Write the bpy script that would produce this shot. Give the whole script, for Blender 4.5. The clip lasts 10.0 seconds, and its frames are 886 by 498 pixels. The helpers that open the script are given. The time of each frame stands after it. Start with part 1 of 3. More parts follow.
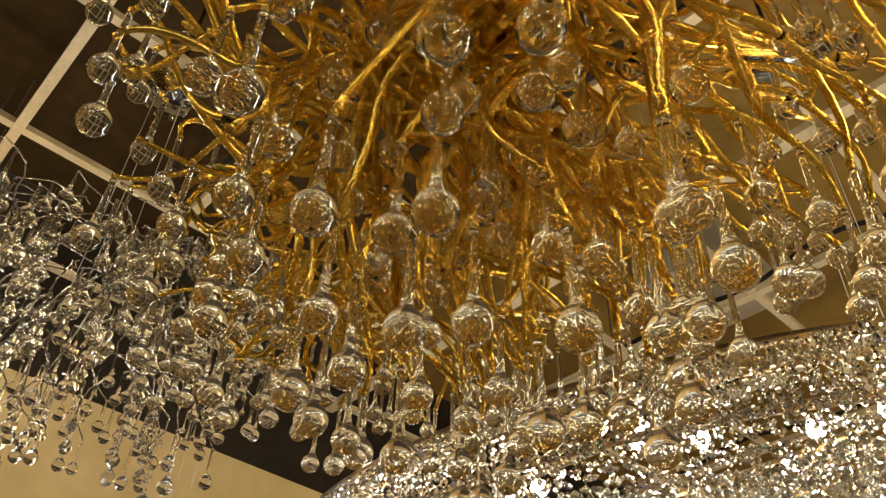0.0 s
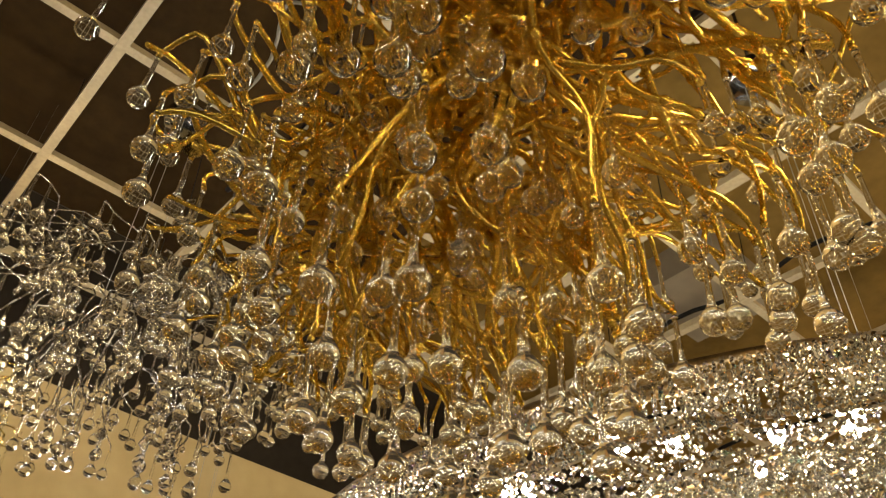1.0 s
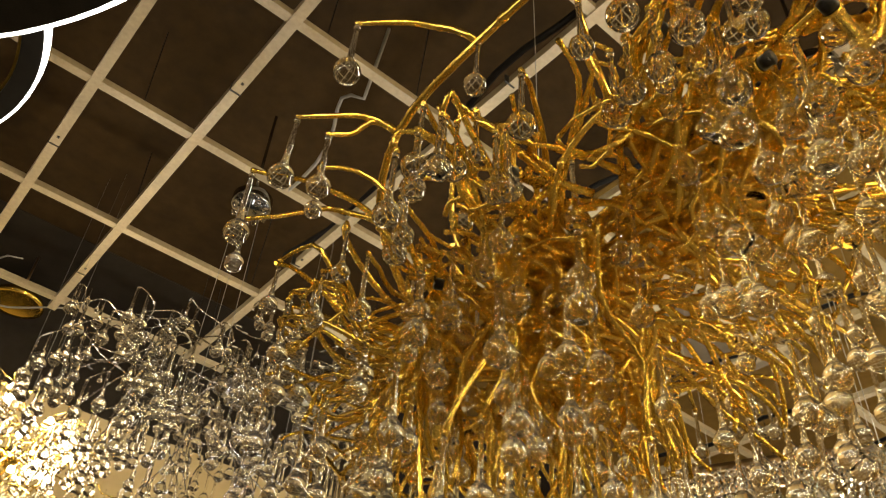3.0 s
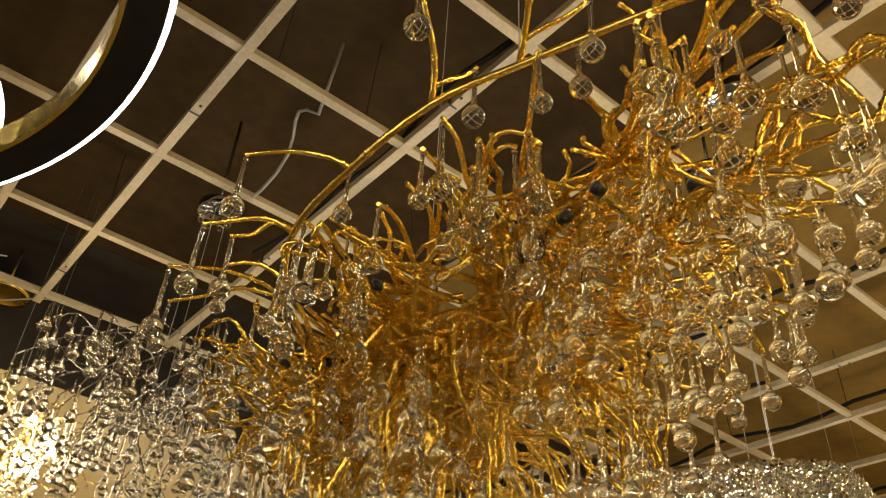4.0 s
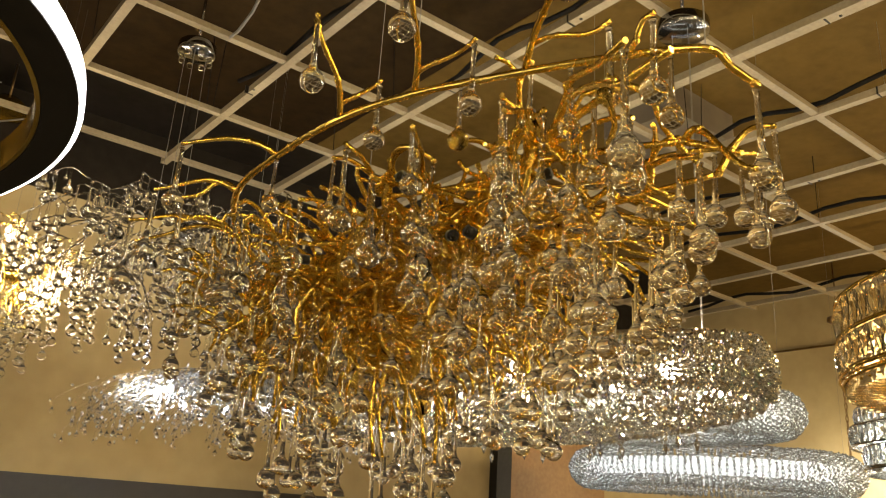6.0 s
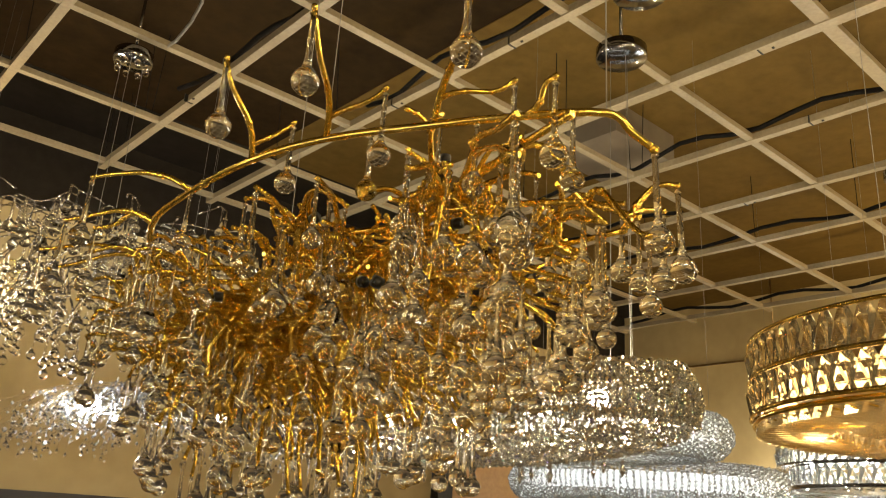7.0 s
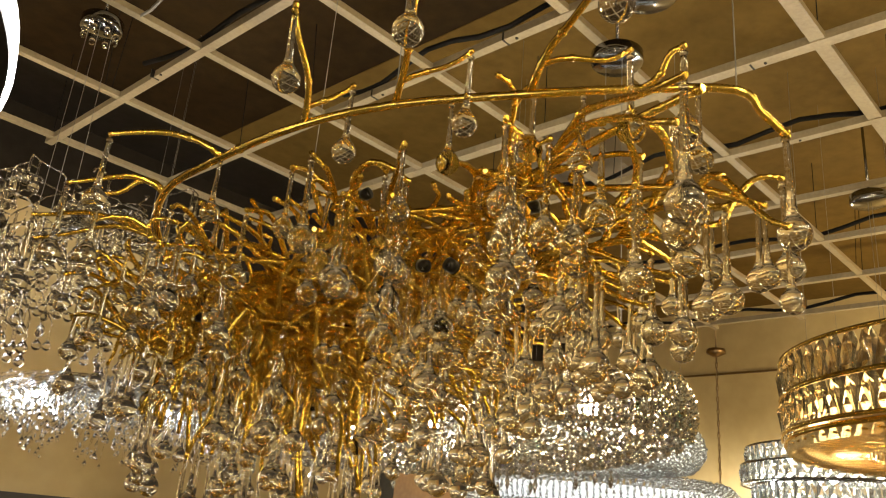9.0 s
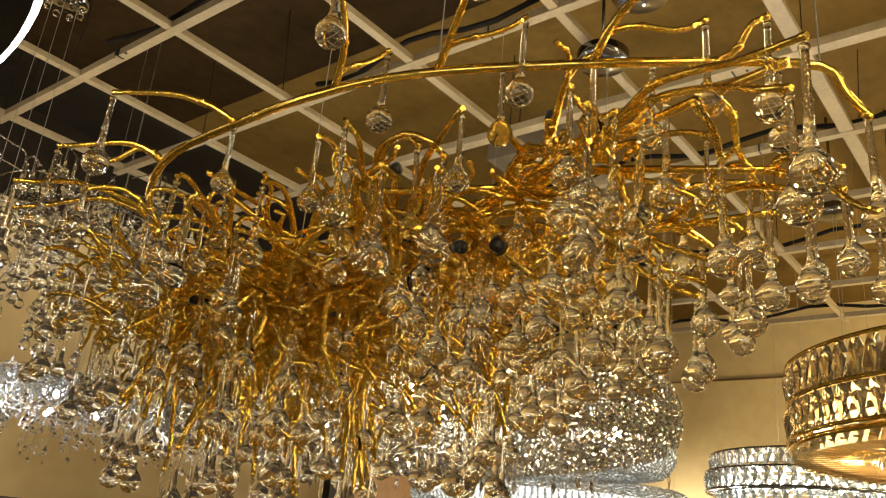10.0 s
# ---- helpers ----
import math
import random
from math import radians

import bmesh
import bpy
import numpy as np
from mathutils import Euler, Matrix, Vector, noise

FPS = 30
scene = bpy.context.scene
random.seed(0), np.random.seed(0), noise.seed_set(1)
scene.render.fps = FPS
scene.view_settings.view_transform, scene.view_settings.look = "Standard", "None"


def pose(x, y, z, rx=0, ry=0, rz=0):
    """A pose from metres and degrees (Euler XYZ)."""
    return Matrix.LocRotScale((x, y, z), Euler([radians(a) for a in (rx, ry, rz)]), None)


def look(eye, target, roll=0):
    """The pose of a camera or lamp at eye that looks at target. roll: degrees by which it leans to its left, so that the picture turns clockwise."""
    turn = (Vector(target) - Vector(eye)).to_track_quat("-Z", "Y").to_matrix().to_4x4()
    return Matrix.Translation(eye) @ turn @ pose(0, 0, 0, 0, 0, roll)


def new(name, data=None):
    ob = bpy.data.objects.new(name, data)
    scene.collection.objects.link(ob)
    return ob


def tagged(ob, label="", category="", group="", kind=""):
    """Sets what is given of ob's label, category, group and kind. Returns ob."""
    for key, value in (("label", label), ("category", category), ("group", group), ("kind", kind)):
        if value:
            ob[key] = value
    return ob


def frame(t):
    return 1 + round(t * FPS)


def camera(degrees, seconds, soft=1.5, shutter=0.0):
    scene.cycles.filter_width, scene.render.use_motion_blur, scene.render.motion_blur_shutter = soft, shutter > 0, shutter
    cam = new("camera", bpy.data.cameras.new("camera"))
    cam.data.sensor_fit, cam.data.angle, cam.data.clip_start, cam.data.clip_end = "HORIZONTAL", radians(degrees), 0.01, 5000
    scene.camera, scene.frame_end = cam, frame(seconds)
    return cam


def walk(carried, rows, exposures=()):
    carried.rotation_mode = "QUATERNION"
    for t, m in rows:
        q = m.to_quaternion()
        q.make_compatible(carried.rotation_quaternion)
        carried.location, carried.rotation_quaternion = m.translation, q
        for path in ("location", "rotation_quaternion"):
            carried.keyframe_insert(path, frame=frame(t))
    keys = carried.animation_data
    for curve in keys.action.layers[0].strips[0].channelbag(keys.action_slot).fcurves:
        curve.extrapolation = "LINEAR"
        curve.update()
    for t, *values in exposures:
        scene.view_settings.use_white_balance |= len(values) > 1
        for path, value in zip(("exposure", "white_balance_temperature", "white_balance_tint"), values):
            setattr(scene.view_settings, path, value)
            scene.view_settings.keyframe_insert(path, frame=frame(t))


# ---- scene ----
cam = camera(57.1, 10.0, soft=1.1)

PATH = [
    (0, (-0.118, -2.25, 1.324), (0.873, -1.116, 2.64), 2.9),
    (0.5, (-0.152, -2.32, 1.284), (0.83, -1.174, 2.597), 2.8),
    (1, (-0.196, -2.381, 1.266), (0.778, -1.227, 2.578), 2.9),
    (1.5, (-0.229, -2.423, 1.26), (0.736, -1.263, 2.572), 3.2),
    (2, (-0.283, -2.445, 1.257), (0.674, -1.273, 2.565), 3.6),
    (2.5, (-0.378, -2.489, 1.277), (0.57, -1.307, 2.582), 3.9),
    (3, (-0.473, -2.578, 1.329), (0.463, -1.377, 2.625), 4.0),
    (3.2, (-0.491, -2.626, 1.346), (0.444, -1.424, 2.642), 4.0),
    (4.3, (-0.518, -2.977, 1.407), (0.515, -1.662, 2.504), 3.4),
    (4.5, (-0.519, -3.013, 1.421), (0.545, -1.661, 2.441), 3.5),
    (5, (-0.522, -3.083, 1.491), (0.608, -1.654, 2.314), 3.5),
    (5.2, (-0.538, -3.11, 1.514), (0.611, -1.657, 2.268), 3.5),
    (6.3, (-0.603, -3.254, 1.667), (0.558, -1.755, 2.304), 3.5),
    (6.5, (-0.593, -3.267, 1.684), (0.571, -1.772, 2.322), 3.6),
    (7, (-0.565, -3.269, 1.695), (0.681, -1.845, 2.343), 3.6),
    (7.5, (-0.572, -3.23, 1.695), (0.721, -1.854, 2.353), 4.0),
    (8, (-0.584, -3.192, 1.689), (0.729, -1.837, 2.353), 4.5),
    (8.5, (-0.598, -3.135, 1.689), (0.736, -1.804, 2.359), 4.7),
    (9, (-0.618, -3.067, 1.688), (0.746, -1.77, 2.364), 4.9),
    (9.5, (-0.626, -2.995, 1.682), (0.781, -1.75, 2.368), 5.2),
    (10, (-0.631, -2.934, 1.675), (0.817, -1.745, 2.374), 5.4),
]
walk(cam, [(t, look(eye, target, roll)) for t, eye, target, roll in PATH],
     exposures=((0, 0.12), (2.5, 0.22), (3.2, 0.24), (4.5, 0.13), (6.3, 0.07), (10, 0.07)))

# ---- light ----
world = bpy.data.worlds.new("showroom_air")
world.use_nodes = True
world.node_tree.nodes["Background"].inputs[0].default_value = (1.0, 0.82, 0.6, 1)
world.node_tree.nodes["Background"].inputs[1].default_value = 0.02
scene.world = world
WARM, NEUTRAL = (1.0, 0.75, 0.37), (1.0, 0.87, 0.63)


def area_lamp(name, eye, target, size, watts, colour):
    data = bpy.data.lights.new(name, "AREA")
    data.size, data.energy, data.color = size, watts, colour
    ob = new(name, data)
    ob.matrix_world = look(eye, target)
    return ob


def point_lamp(name, place, radius, watts, colour):
    data = bpy.data.lights.new(name, "POINT")
    data.shadow_soft_size, data.energy, data.color = radius, watts, colour
    ob = new(name, data)
    ob.location = place
    return ob


# unseen lamps added for the rest of the hall, behind and beside the walk
for place, watts in (((-1.9, -3.4, 2.1), 24), ((-1.5, -4.7, 2.2), 26), ((0.2, -4.7, 2.0), 30), ((1.4, -4.1, 1.8), 30), ((2.7, -3.7, 2.1), 30),
                     ((-2.2, -1.0, 2.1), 16), ((-0.7, -6.0, 2.3), 26), ((4.8, -2.9, 2.2), 225), ((-0.3, -4.2, 1.3), 16), ((1.0, -3.7, 1.1), 16)):
    # the strongest fills the east wall, the two lowest light from below
    point_lamp("unseen_hall_lamp", place, 0.13, 0.8 * watts, WARM)
# small unseen lamps added there for glints on glass and gold
for k in range(16):
    a = -2.75 + 0.165 * k
    d = 2.2 + 0.55 * (k % 3)
    point_lamp("hall_glint_lamp", (0.1 + d * math.cos(a), -2.3 + d * math.sin(a), 1.3 + 0.37 * (k * 3 % 4)), 0.04, 8.2, NEUTRAL if k % 3 else WARM)
# two more added out of view, to brighten the floor
for place, aim in (((-0.9, -4.2, 3.2), (-0.5, -3.0, 0.4)), ((1.2, -3.6, 3.2), (1.0, -2.6, 0.2))):
    area_lamp("floor_fill_lamp", place, aim, 0.3, 24, WARM)

# ---- materials ----


def nodes_of(name):
    m = bpy.data.materials.new(name)
    m.use_nodes = True
    return m, m.node_tree.nodes, m.node_tree.links, m.node_tree.nodes["Principled BSDF"]


def noise_node(n, l, scale, detail=4.0, kind="Object"):
    co = n.new("ShaderNodeTexCoord")
    t = n.new("ShaderNodeTexNoise")
    t.inputs["Scale"].default_value, t.inputs["Detail"].default_value = scale, detail
    l.new(co.outputs[kind], t.inputs["Vector"])
    return t


def mottled(name, dark, light, scale, rough, metallic=0.0, bump=0.1, bump_scale=None, rough_span=0.1, gloss=0.5):
    """Two colours mixed by coarse and fine noise, with a fine relief."""
    m, n, l, b = nodes_of(name)
    a, f = noise_node(n, l, scale), noise_node(n, l, scale * 11, 6)
    add = n.new("ShaderNodeMath")
    add.operation = "MULTIPLY_ADD"
    l.new(f.outputs["Fac"], add.inputs[0])
    add.inputs[1].default_value = 0.45
    half = n.new("ShaderNodeMath")
    half.operation = "MULTIPLY"
    half.inputs[1].default_value = 0.55
    l.new(a.outputs["Fac"], half.inputs[0])
    l.new(half.outputs[0], add.inputs[2])
    ramp = n.new("ShaderNodeValToRGB")
    ramp.color_ramp.elements[0].position, ramp.color_ramp.elements[1].position = 0.35, 0.65
    ramp.color_ramp.elements[0].color, ramp.color_ramp.elements[1].color = (*dark, 1), (*light, 1)
    l.new(add.outputs[0], ramp.inputs[0])
    l.new(ramp.outputs[0], b.inputs["Base Color"])
    span = n.new("ShaderNodeMapRange")
    span.inputs[3].default_value, span.inputs[4].default_value = rough - rough_span, rough + rough_span
    l.new(a.outputs["Fac"], span.inputs[0])
    l.new(span.outputs[0], b.inputs["Roughness"])
    b.inputs["Metallic"].default_value = metallic
    b.inputs["Specular IOR Level"].default_value = gloss
    if bump:
        g = noise_node(n, l, bump_scale or scale * 14, 5)
        bp = n.new("ShaderNodeBump")
        bp.inputs["Strength"].default_value, bp.inputs["Distance"].default_value = bump, 0.002
        l.new(g.outputs["Fac"], bp.inputs["Height"])
        l.new(bp.outputs[0], b.inputs["Normal"])
    return m


def clear(name, tint, rough=0.0, ior=1.5, ripple=0.0, scale=60.0, solid=0.0):
    """Glass; ripple gives the wavy inside of hand-drawn drops, solid a share of scatter as in cut crystal."""
    m, n, l, b = nodes_of(name)
    b.inputs["Base Color"].default_value = (*tint, 1)
    b.inputs["Roughness"].default_value, b.inputs["IOR"].default_value = rough, ior
    b.inputs["Transmission Weight"].default_value = 1.0 - solid
    if ripple:
        co = n.new("ShaderNodeTexCoord")
        g = n.new("ShaderNodeTexVoronoi")
        g.feature = "DISTANCE_TO_EDGE"
        g.inputs["Scale"].default_value = scale
        l.new(co.outputs["Object"], g.inputs["Vector"])
        edge = n.new("ShaderNodeMapRange")
        edge.inputs[2].default_value = 0.09
        l.new(g.outputs["Distance"], edge.inputs[0])
        soft = noise_node(n, l, scale * 0.5, 2.0)
        both = n.new("ShaderNodeMath")
        both.operation = "MULTIPLY_ADD"
        l.new(soft.outputs["Fac"], both.inputs[0])
        both.inputs[1].default_value = 0.5
        l.new(edge.outputs[0], both.inputs[2])
        bp = n.new("ShaderNodeBump")
        bp.inputs["Strength"].default_value, bp.inputs["Distance"].default_value = ripple, 0.0015
        l.new(both.outputs[0], bp.inputs["Height"])
        l.new(bp.outputs[0], b.inputs["Normal"])
    return m


def glowing(name, colour, strength):
    m, n, l, b = nodes_of(name)
    b.inputs["Base Color"].default_value = (0.9, 0.9, 0.88, 1)
    b.inputs["Emission Color"].default_value = (*colour, 1)
    b.inputs["Emission Strength"].default_value = strength
    return m


GOLD = mottled("gilded_brass", (0.74, 0.495, 0.08), (0.9, 0.655, 0.155), 24, 0.21, 1.0, 0.012, 60, 0.06)
SILVER = mottled("plated_steel", (0.36, 0.34, 0.31), (0.5, 0.47, 0.43), 30, 0.25, 1.0, 0.05, 160)
CHROME = mottled("chrome", (0.2, 0.2, 0.2), (0.3, 0.3, 0.3), 12, 0.12, 1.0, 0.0, rough_span=0.06)
BRONZE = mottled("dull_bronze", (0.2, 0.13, 0.06), (0.32, 0.21, 0.1), 30, 0.4, 1.0, 0.1)
BLACK = mottled("black_plastic", (0.008, 0.007, 0.006), (0.018, 0.016, 0.014), 40, 0.45, 0.0, 0.1, gloss=0.25)
CABLE = mottled("black_cable", (0.006, 0.0055, 0.005), (0.012, 0.011, 0.01), 40, 0.75, 0.0, 0.1, gloss=0.08)
GREYWIRE = mottled("grey_flex", (0.12, 0.115, 0.1), (0.2, 0.19, 0.17), 40, 0.5, 0.0, 0.1)
DROP = clear("drop_glass", (0.99, 0.985, 0.96), 0.0, 1.5, 0.05, 120)
SMALLDROP = clear("small_drop_glass", (0.985, 0.985, 0.98), 0.0, 1.5)
CRYSTAL = clear("cut_crystal", (0.97, 0.96, 0.94), 0.0, 1.8, solid=0.08)



def sparkle(m, share):
    """Sparkle put into the material: mirror beads for glints, cold or violet tints for dispersion; bead by bead."""
    n, l, b = m.node_tree.nodes, m.node_tree.links, m.node_tree.nodes["Principled BSDF"]
    co, info, shift = n.new("ShaderNodeTexCoord"), n.new("ShaderNodeObjectInfo"), n.new("ShaderNodeVectorMath")
    l.new(co.outputs["Object"], shift.inputs[0])
    l.new(info.outputs["Random"], shift.inputs[1])
    cell, split, step = n.new("ShaderNodeTexVoronoi"), n.new("ShaderNodeSeparateColor"), n.new("ShaderNodeMath")
    cell.inputs["Scale"].default_value = 75
    l.new(shift.outputs[0], cell.inputs["Vector"])
    l.new(cell.outputs["Color"], split.inputs[0])
    step.operation = "LESS_THAN"
    step.inputs[1].default_value = share
    l.new(split.outputs[1], step.inputs[0])
    l.new(step.outputs[0], b.inputs["Metallic"])
    ramp = n.new("ShaderNodeValToRGB")
    ramp.color_ramp.interpolation = "CONSTANT"
    ramp.color_ramp.elements[0].color, ramp.color_ramp.elements[1].color = (0.98, 0.97, 0.93, 1), (0.97, 0.93, 0.8, 1)
    ramp.color_ramp.elements[1].position = 0.55
    for at, c in ((0.85, (0.98, 0.97, 0.95, 1)), (0.965, (0.6, 0.55, 0.98, 1)), (0.985, (0.6, 0.95, 0.9, 1))):
        ramp.color_ramp.elements.new(at).color = c
    l.new(split.outputs[0], ramp.inputs[0])
    l.new(ramp.outputs[0], b.inputs["Base Color"])


sparkle(CRYSTAL, 0.3)
ICE = clear("white_crystal", (0.93, 0.97, 0.965), 0.005, 1.7, solid=0.12)
AMBER_ROD = clear("amber_rod", (0.96, 0.83, 0.58), 0.0, 1.55, solid=0.15)
AMBER = clear("amber_crystal", (0.985, 0.89, 0.68), 0.0, 1.6, solid=0.06)
BULB_WARM = glowing("warm_bulb", (1.0, 0.86, 0.64), 150)
BULB_WHITE = glowing("white_bulb", (0.9, 0.96, 1.0), 110)
LED = glowing("led_strip", (1.0, 0.97, 0.92), 9)
BAR = mottled("grid_paint", (0.19, 0.152, 0.092), (0.27, 0.22, 0.14), 6, 0.5, 0.0, 0.15)
SLAB = mottled("olive_deck", (0.084, 0.051, 0.011), (0.12, 0.0745, 0.017), 1.6, 0.8, 0.0, 0.25, 30, gloss=0.12)
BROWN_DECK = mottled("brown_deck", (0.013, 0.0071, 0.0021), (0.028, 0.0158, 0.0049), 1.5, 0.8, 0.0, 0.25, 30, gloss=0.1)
# near-black colour holds the shade of the unlit wall top and ceiling edge
DECK_UNLIT = mottled("unlit_deck", (0.012, 0.009, 0.006), (0.02, 0.0155, 0.011), 1.5, 0.8, 0.0, 0.25, 30, gloss=0.15)
HALL = mottled("hall_wall", (0.1, 0.08, 0.055), (0.15, 0.12, 0.085), 0.9, 0.6, 0.0, 0.15, 60)
WALL = mottled("beige_wall", (0.37, 0.283, 0.135), (0.45, 0.352, 0.178), 0.9, 0.7, 0.0, 0.15, 60)
WOOD = mottled("brown_panel", (0.28, 0.15, 0.045), (0.4, 0.225, 0.075), 3, 0.45, 0.0, 0.15)
DARKWALL = mottled("black_display_wall", (0.012, 0.011, 0.011), (0.025, 0.022, 0.02), 2, 0.5, 0.0, 0.1)
TILE = mottled("floor_tile", (0.1, 0.082, 0.06), (0.14, 0.117, 0.086), 1.6, 0.25, 0.0, 0.05)

# ---- mesh helpers ----


class Shape:
    """Vertices and faces that grow piece by piece."""

    def __init__(self):
        self.v, self.f = [], []

    def add(self, verts, faces):
        k = len(self.v)
        self.v += [tuple(p) for p in verts]
        self.f += [tuple(i + k for i in f) for f in faces]
        return self

    def box(self, x0, y0, z0, x1, y1, z1):
        return self.add([(x, y, z) for x in (x0, x1) for y in (y0, y1) for z in (z0, z1)],
                        [(0, 1, 3, 2), (4, 6, 7, 5), (0, 4, 5, 1), (2, 3, 7, 6), (0, 2, 6, 4), (1, 5, 7, 3)])

    def tube(self, points, radii, sides=7):
        p = [Vector(q) for q in points]
        ahead = (p[1] - p[0]).normalized()
        side = ahead.orthogonal().normalized()
        verts, faces = [], []
        for i, q in enumerate(p):
            a = (p[min(i + 1, len(p) - 1)] - p[max(i - 1, 0)]).normalized()
            side = (side - a * side.dot(a)).normalized()
            other = a.cross(side)
            r = radii[i] if hasattr(radii, "__len__") else radii
            verts += [q + (side * math.cos(6.28318 * k / sides) + other * math.sin(6.28318 * k / sides)) * r for k in range(sides)]
        for i in range(len(p) - 1):
            for k in range(sides):
                a, b = i * sides + k, i * sides + (k + 1) % sides
                faces.append((a, b, b + sides, a + sides))
        faces += [tuple(reversed(range(sides))), tuple(range(len(verts) - sides, len(verts)))]
        return self.add(verts, faces)

    def lathe(self, profile, sides=20, centre=(0, 0, 0)):
        """Turn (radius, z) pairs, from the top down, about z; ends of radius 0 close to a point."""
        verts, rows, faces = [], [], []
        for r, z in profile:
            n = 1 if r < 1e-6 else sides
            rows.append((len(verts), n))
            verts += [(centre[0] + r * math.cos(6.28318 * k / sides), centre[1] + r * math.sin(6.28318 * k / sides), centre[2] + z) for k in range(n)]
        for (a, na), (b, nb) in zip(rows, rows[1:]):
            for k in range(sides):
                k2 = (k + 1) % sides
                ring = [a + k % na, b + k % nb, b + k2 % nb, a + k2 % na]
                faces.append(tuple(dict.fromkeys(ring)))
        return self.add(verts, [f for f in faces if len(f) > 2])

    def bead(self, centre, r, h, sides=6, turn=0.0):
        """A cut bead: a girdle between two smaller tables."""
        cx, cy, cz = centre
        verts = [(cx, cy, cz + h)]
        for k in range(sides):
            a = turn + 6.28318 * k / sides
            verts.append((cx + r * math.cos(a), cy + r * math.sin(a), cz + h * 0.15))
        for k in range(sides):
            a = turn + 6.28318 * (k + 0.5) / sides
            verts.append((cx + 0.8 * r * math.cos(a), cy + 0.8 * r * math.sin(a), cz - h * 0.35))
        verts.append((cx, cy, cz - h))
        faces = []
        for k in range(sides):
            a, b = 1 + k, 1 + (k + 1) % sides
            c, d = 1 + sides + k, 1 + sides + (k + 1) % sides
            faces += [(0, a, b), (a, c, b), (b, c, d), (c, 1 + 2 * sides, d)]
        return self.add(verts, faces)

    def mesh(self, name, material, smooth=True):
        me = bpy.data.meshes.new(name)
        me.from_pydata(self.v, [], self.f)
        me.update()
        bm = bmesh.new()
        bm.from_mesh(me)
        bmesh.ops.recalc_face_normals(bm, faces=bm.faces[:])
        for f in bm.faces:
            f.smooth = smooth and len(f.verts) <= 4
        bm.to_mesh(me)
        bm.free()
        me.materials.append(material)
        return me


def part(name, data, parent, label="", m=None):
    ob = new(name, data)
    ob.parent = parent
    if m is not None:
        ob.matrix_basis = m
    return tagged(ob, label)


def thing(name, place, label, category, group="", kind=""):
    ob = new(name)
    ob.empty_display_size = 0.05
    ob.location = place
    return tagged(ob, label, category, group, kind)


def setting(name, shape, material, label, category="", smooth=False):
    return tagged(new(name, shape.mesh(name, material, smooth)), label, category or name.split("_")[0], kind="structure")


def wander(a, b, start, end, steps, wobble, rng):
    """A crooked twig from a to b that leaves along start and arrives along end."""
    a, b, start, end = Vector(a), Vector(b), Vector(start), Vector(end)
    reach = (b - a).length
    c, d = a + start * reach * 0.45, b - end * reach * 0.4
    waves = [(Vector((rng.gauss(0, 1), rng.gauss(0, 1), rng.gauss(0, 0.6))) * wobble, rng.uniform(0, 6.28), f) for f in (4.5, 11.0)]
    pts = []
    for i in range(steps + 1):
        t = i / steps
        q = a * (1 - t) ** 3 + c * 3 * t * (1 - t) ** 2 + d * 3 * t * t * (1 - t) + b * t ** 3
        for k, (w, phase, f) in enumerate(waves):
            q += w * math.sin(f * t + phase) * min(1.0, 4 * t, 4 * (1 - t)) / (1 + 1.0 * k)
        pts.append(q)
    return pts


# ---- the hall ----
X0, X1, Y0, Y1, TOP = -4.5, 5.8, -7.5, 1.3, 3.72
setting("floor", Shape().box(X0, Y0, -0.1, X1, Y1, 0), TILE, "glossy beige tiled showroom floor")
setting("wall_north", Shape().box(X0 - 0.2, Y1, 0, X1 + 0.2, Y1 + 0.15, 3.2), WALL, "plain beige painted wall", "wall")
setting("wall_north_upper", Shape().box(X0 - 0.2, Y1 + 0.02, 3.2, X1 + 0.2, Y1 + 0.17, TOP), DECK_UNLIT, "strip above the wall, its lack of light put in the colour", "wall")
setting("wall_east", Shape().box(X1, Y0, 0, X1 + 0.15, Y1, 3.18).box(X1 + 0.02, Y0, 3.18, X1 + 0.15, Y1, TOP), WALL, "plain beige painted wall with a seam at the top", "wall")
# unseen walls added to close the hall, kept dark for contrast in the glass
setting("wall_west", Shape().box(X0 - 0.15, Y0, 0, X0, Y1, TOP), HALL, "plain hall wall out of view, dark brown to deepen reflections", "wall")
setting("wall_south", Shape().box(X0 - 0.2, Y0 - 0.15, 0, X1 + 0.2, Y0, TOP), HALL, "plain hall wall out of view, dark brown to deepen reflections", "wall")
# deck in two tones that meet at x = 1.48, darker brown to the west
setting("ceiling", Shape().box(1.48, Y0, TOP, X1 + 0.2, 0.75, TOP + 0.1), SLAB, "olive-beige ceiling deck above an open grid")
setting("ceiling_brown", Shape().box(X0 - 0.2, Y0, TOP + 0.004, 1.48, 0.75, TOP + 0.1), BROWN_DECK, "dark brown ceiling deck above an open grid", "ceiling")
setting("ceiling_dark_strip", Shape().box(X0 - 0.2, 0.75, TOP - 0.002, X1 + 0.2, Y1 + 0.2, TOP + 0.1), DECK_UNLIT, "strip of ceiling by the wall, coloured dark where no light reaches", "ceiling")
setting("trim", Shape().box(X1 - 0.012, Y0, 3.165, X1, Y1, 3.18), BRONZE, "thin dark seam along the wall top", "trim")
setting("display_wall", Shape().box(-3.0, Y1 - 0.05, 0, 3.46, Y1, 1.75), DARKWALL, "low black display panel along the wall", "panel")
setting("door_frame", Shape().box(3.46, Y1 - 0.08, 0, 3.6, Y1, 2.5), BLACK, "black door post", "door frame")
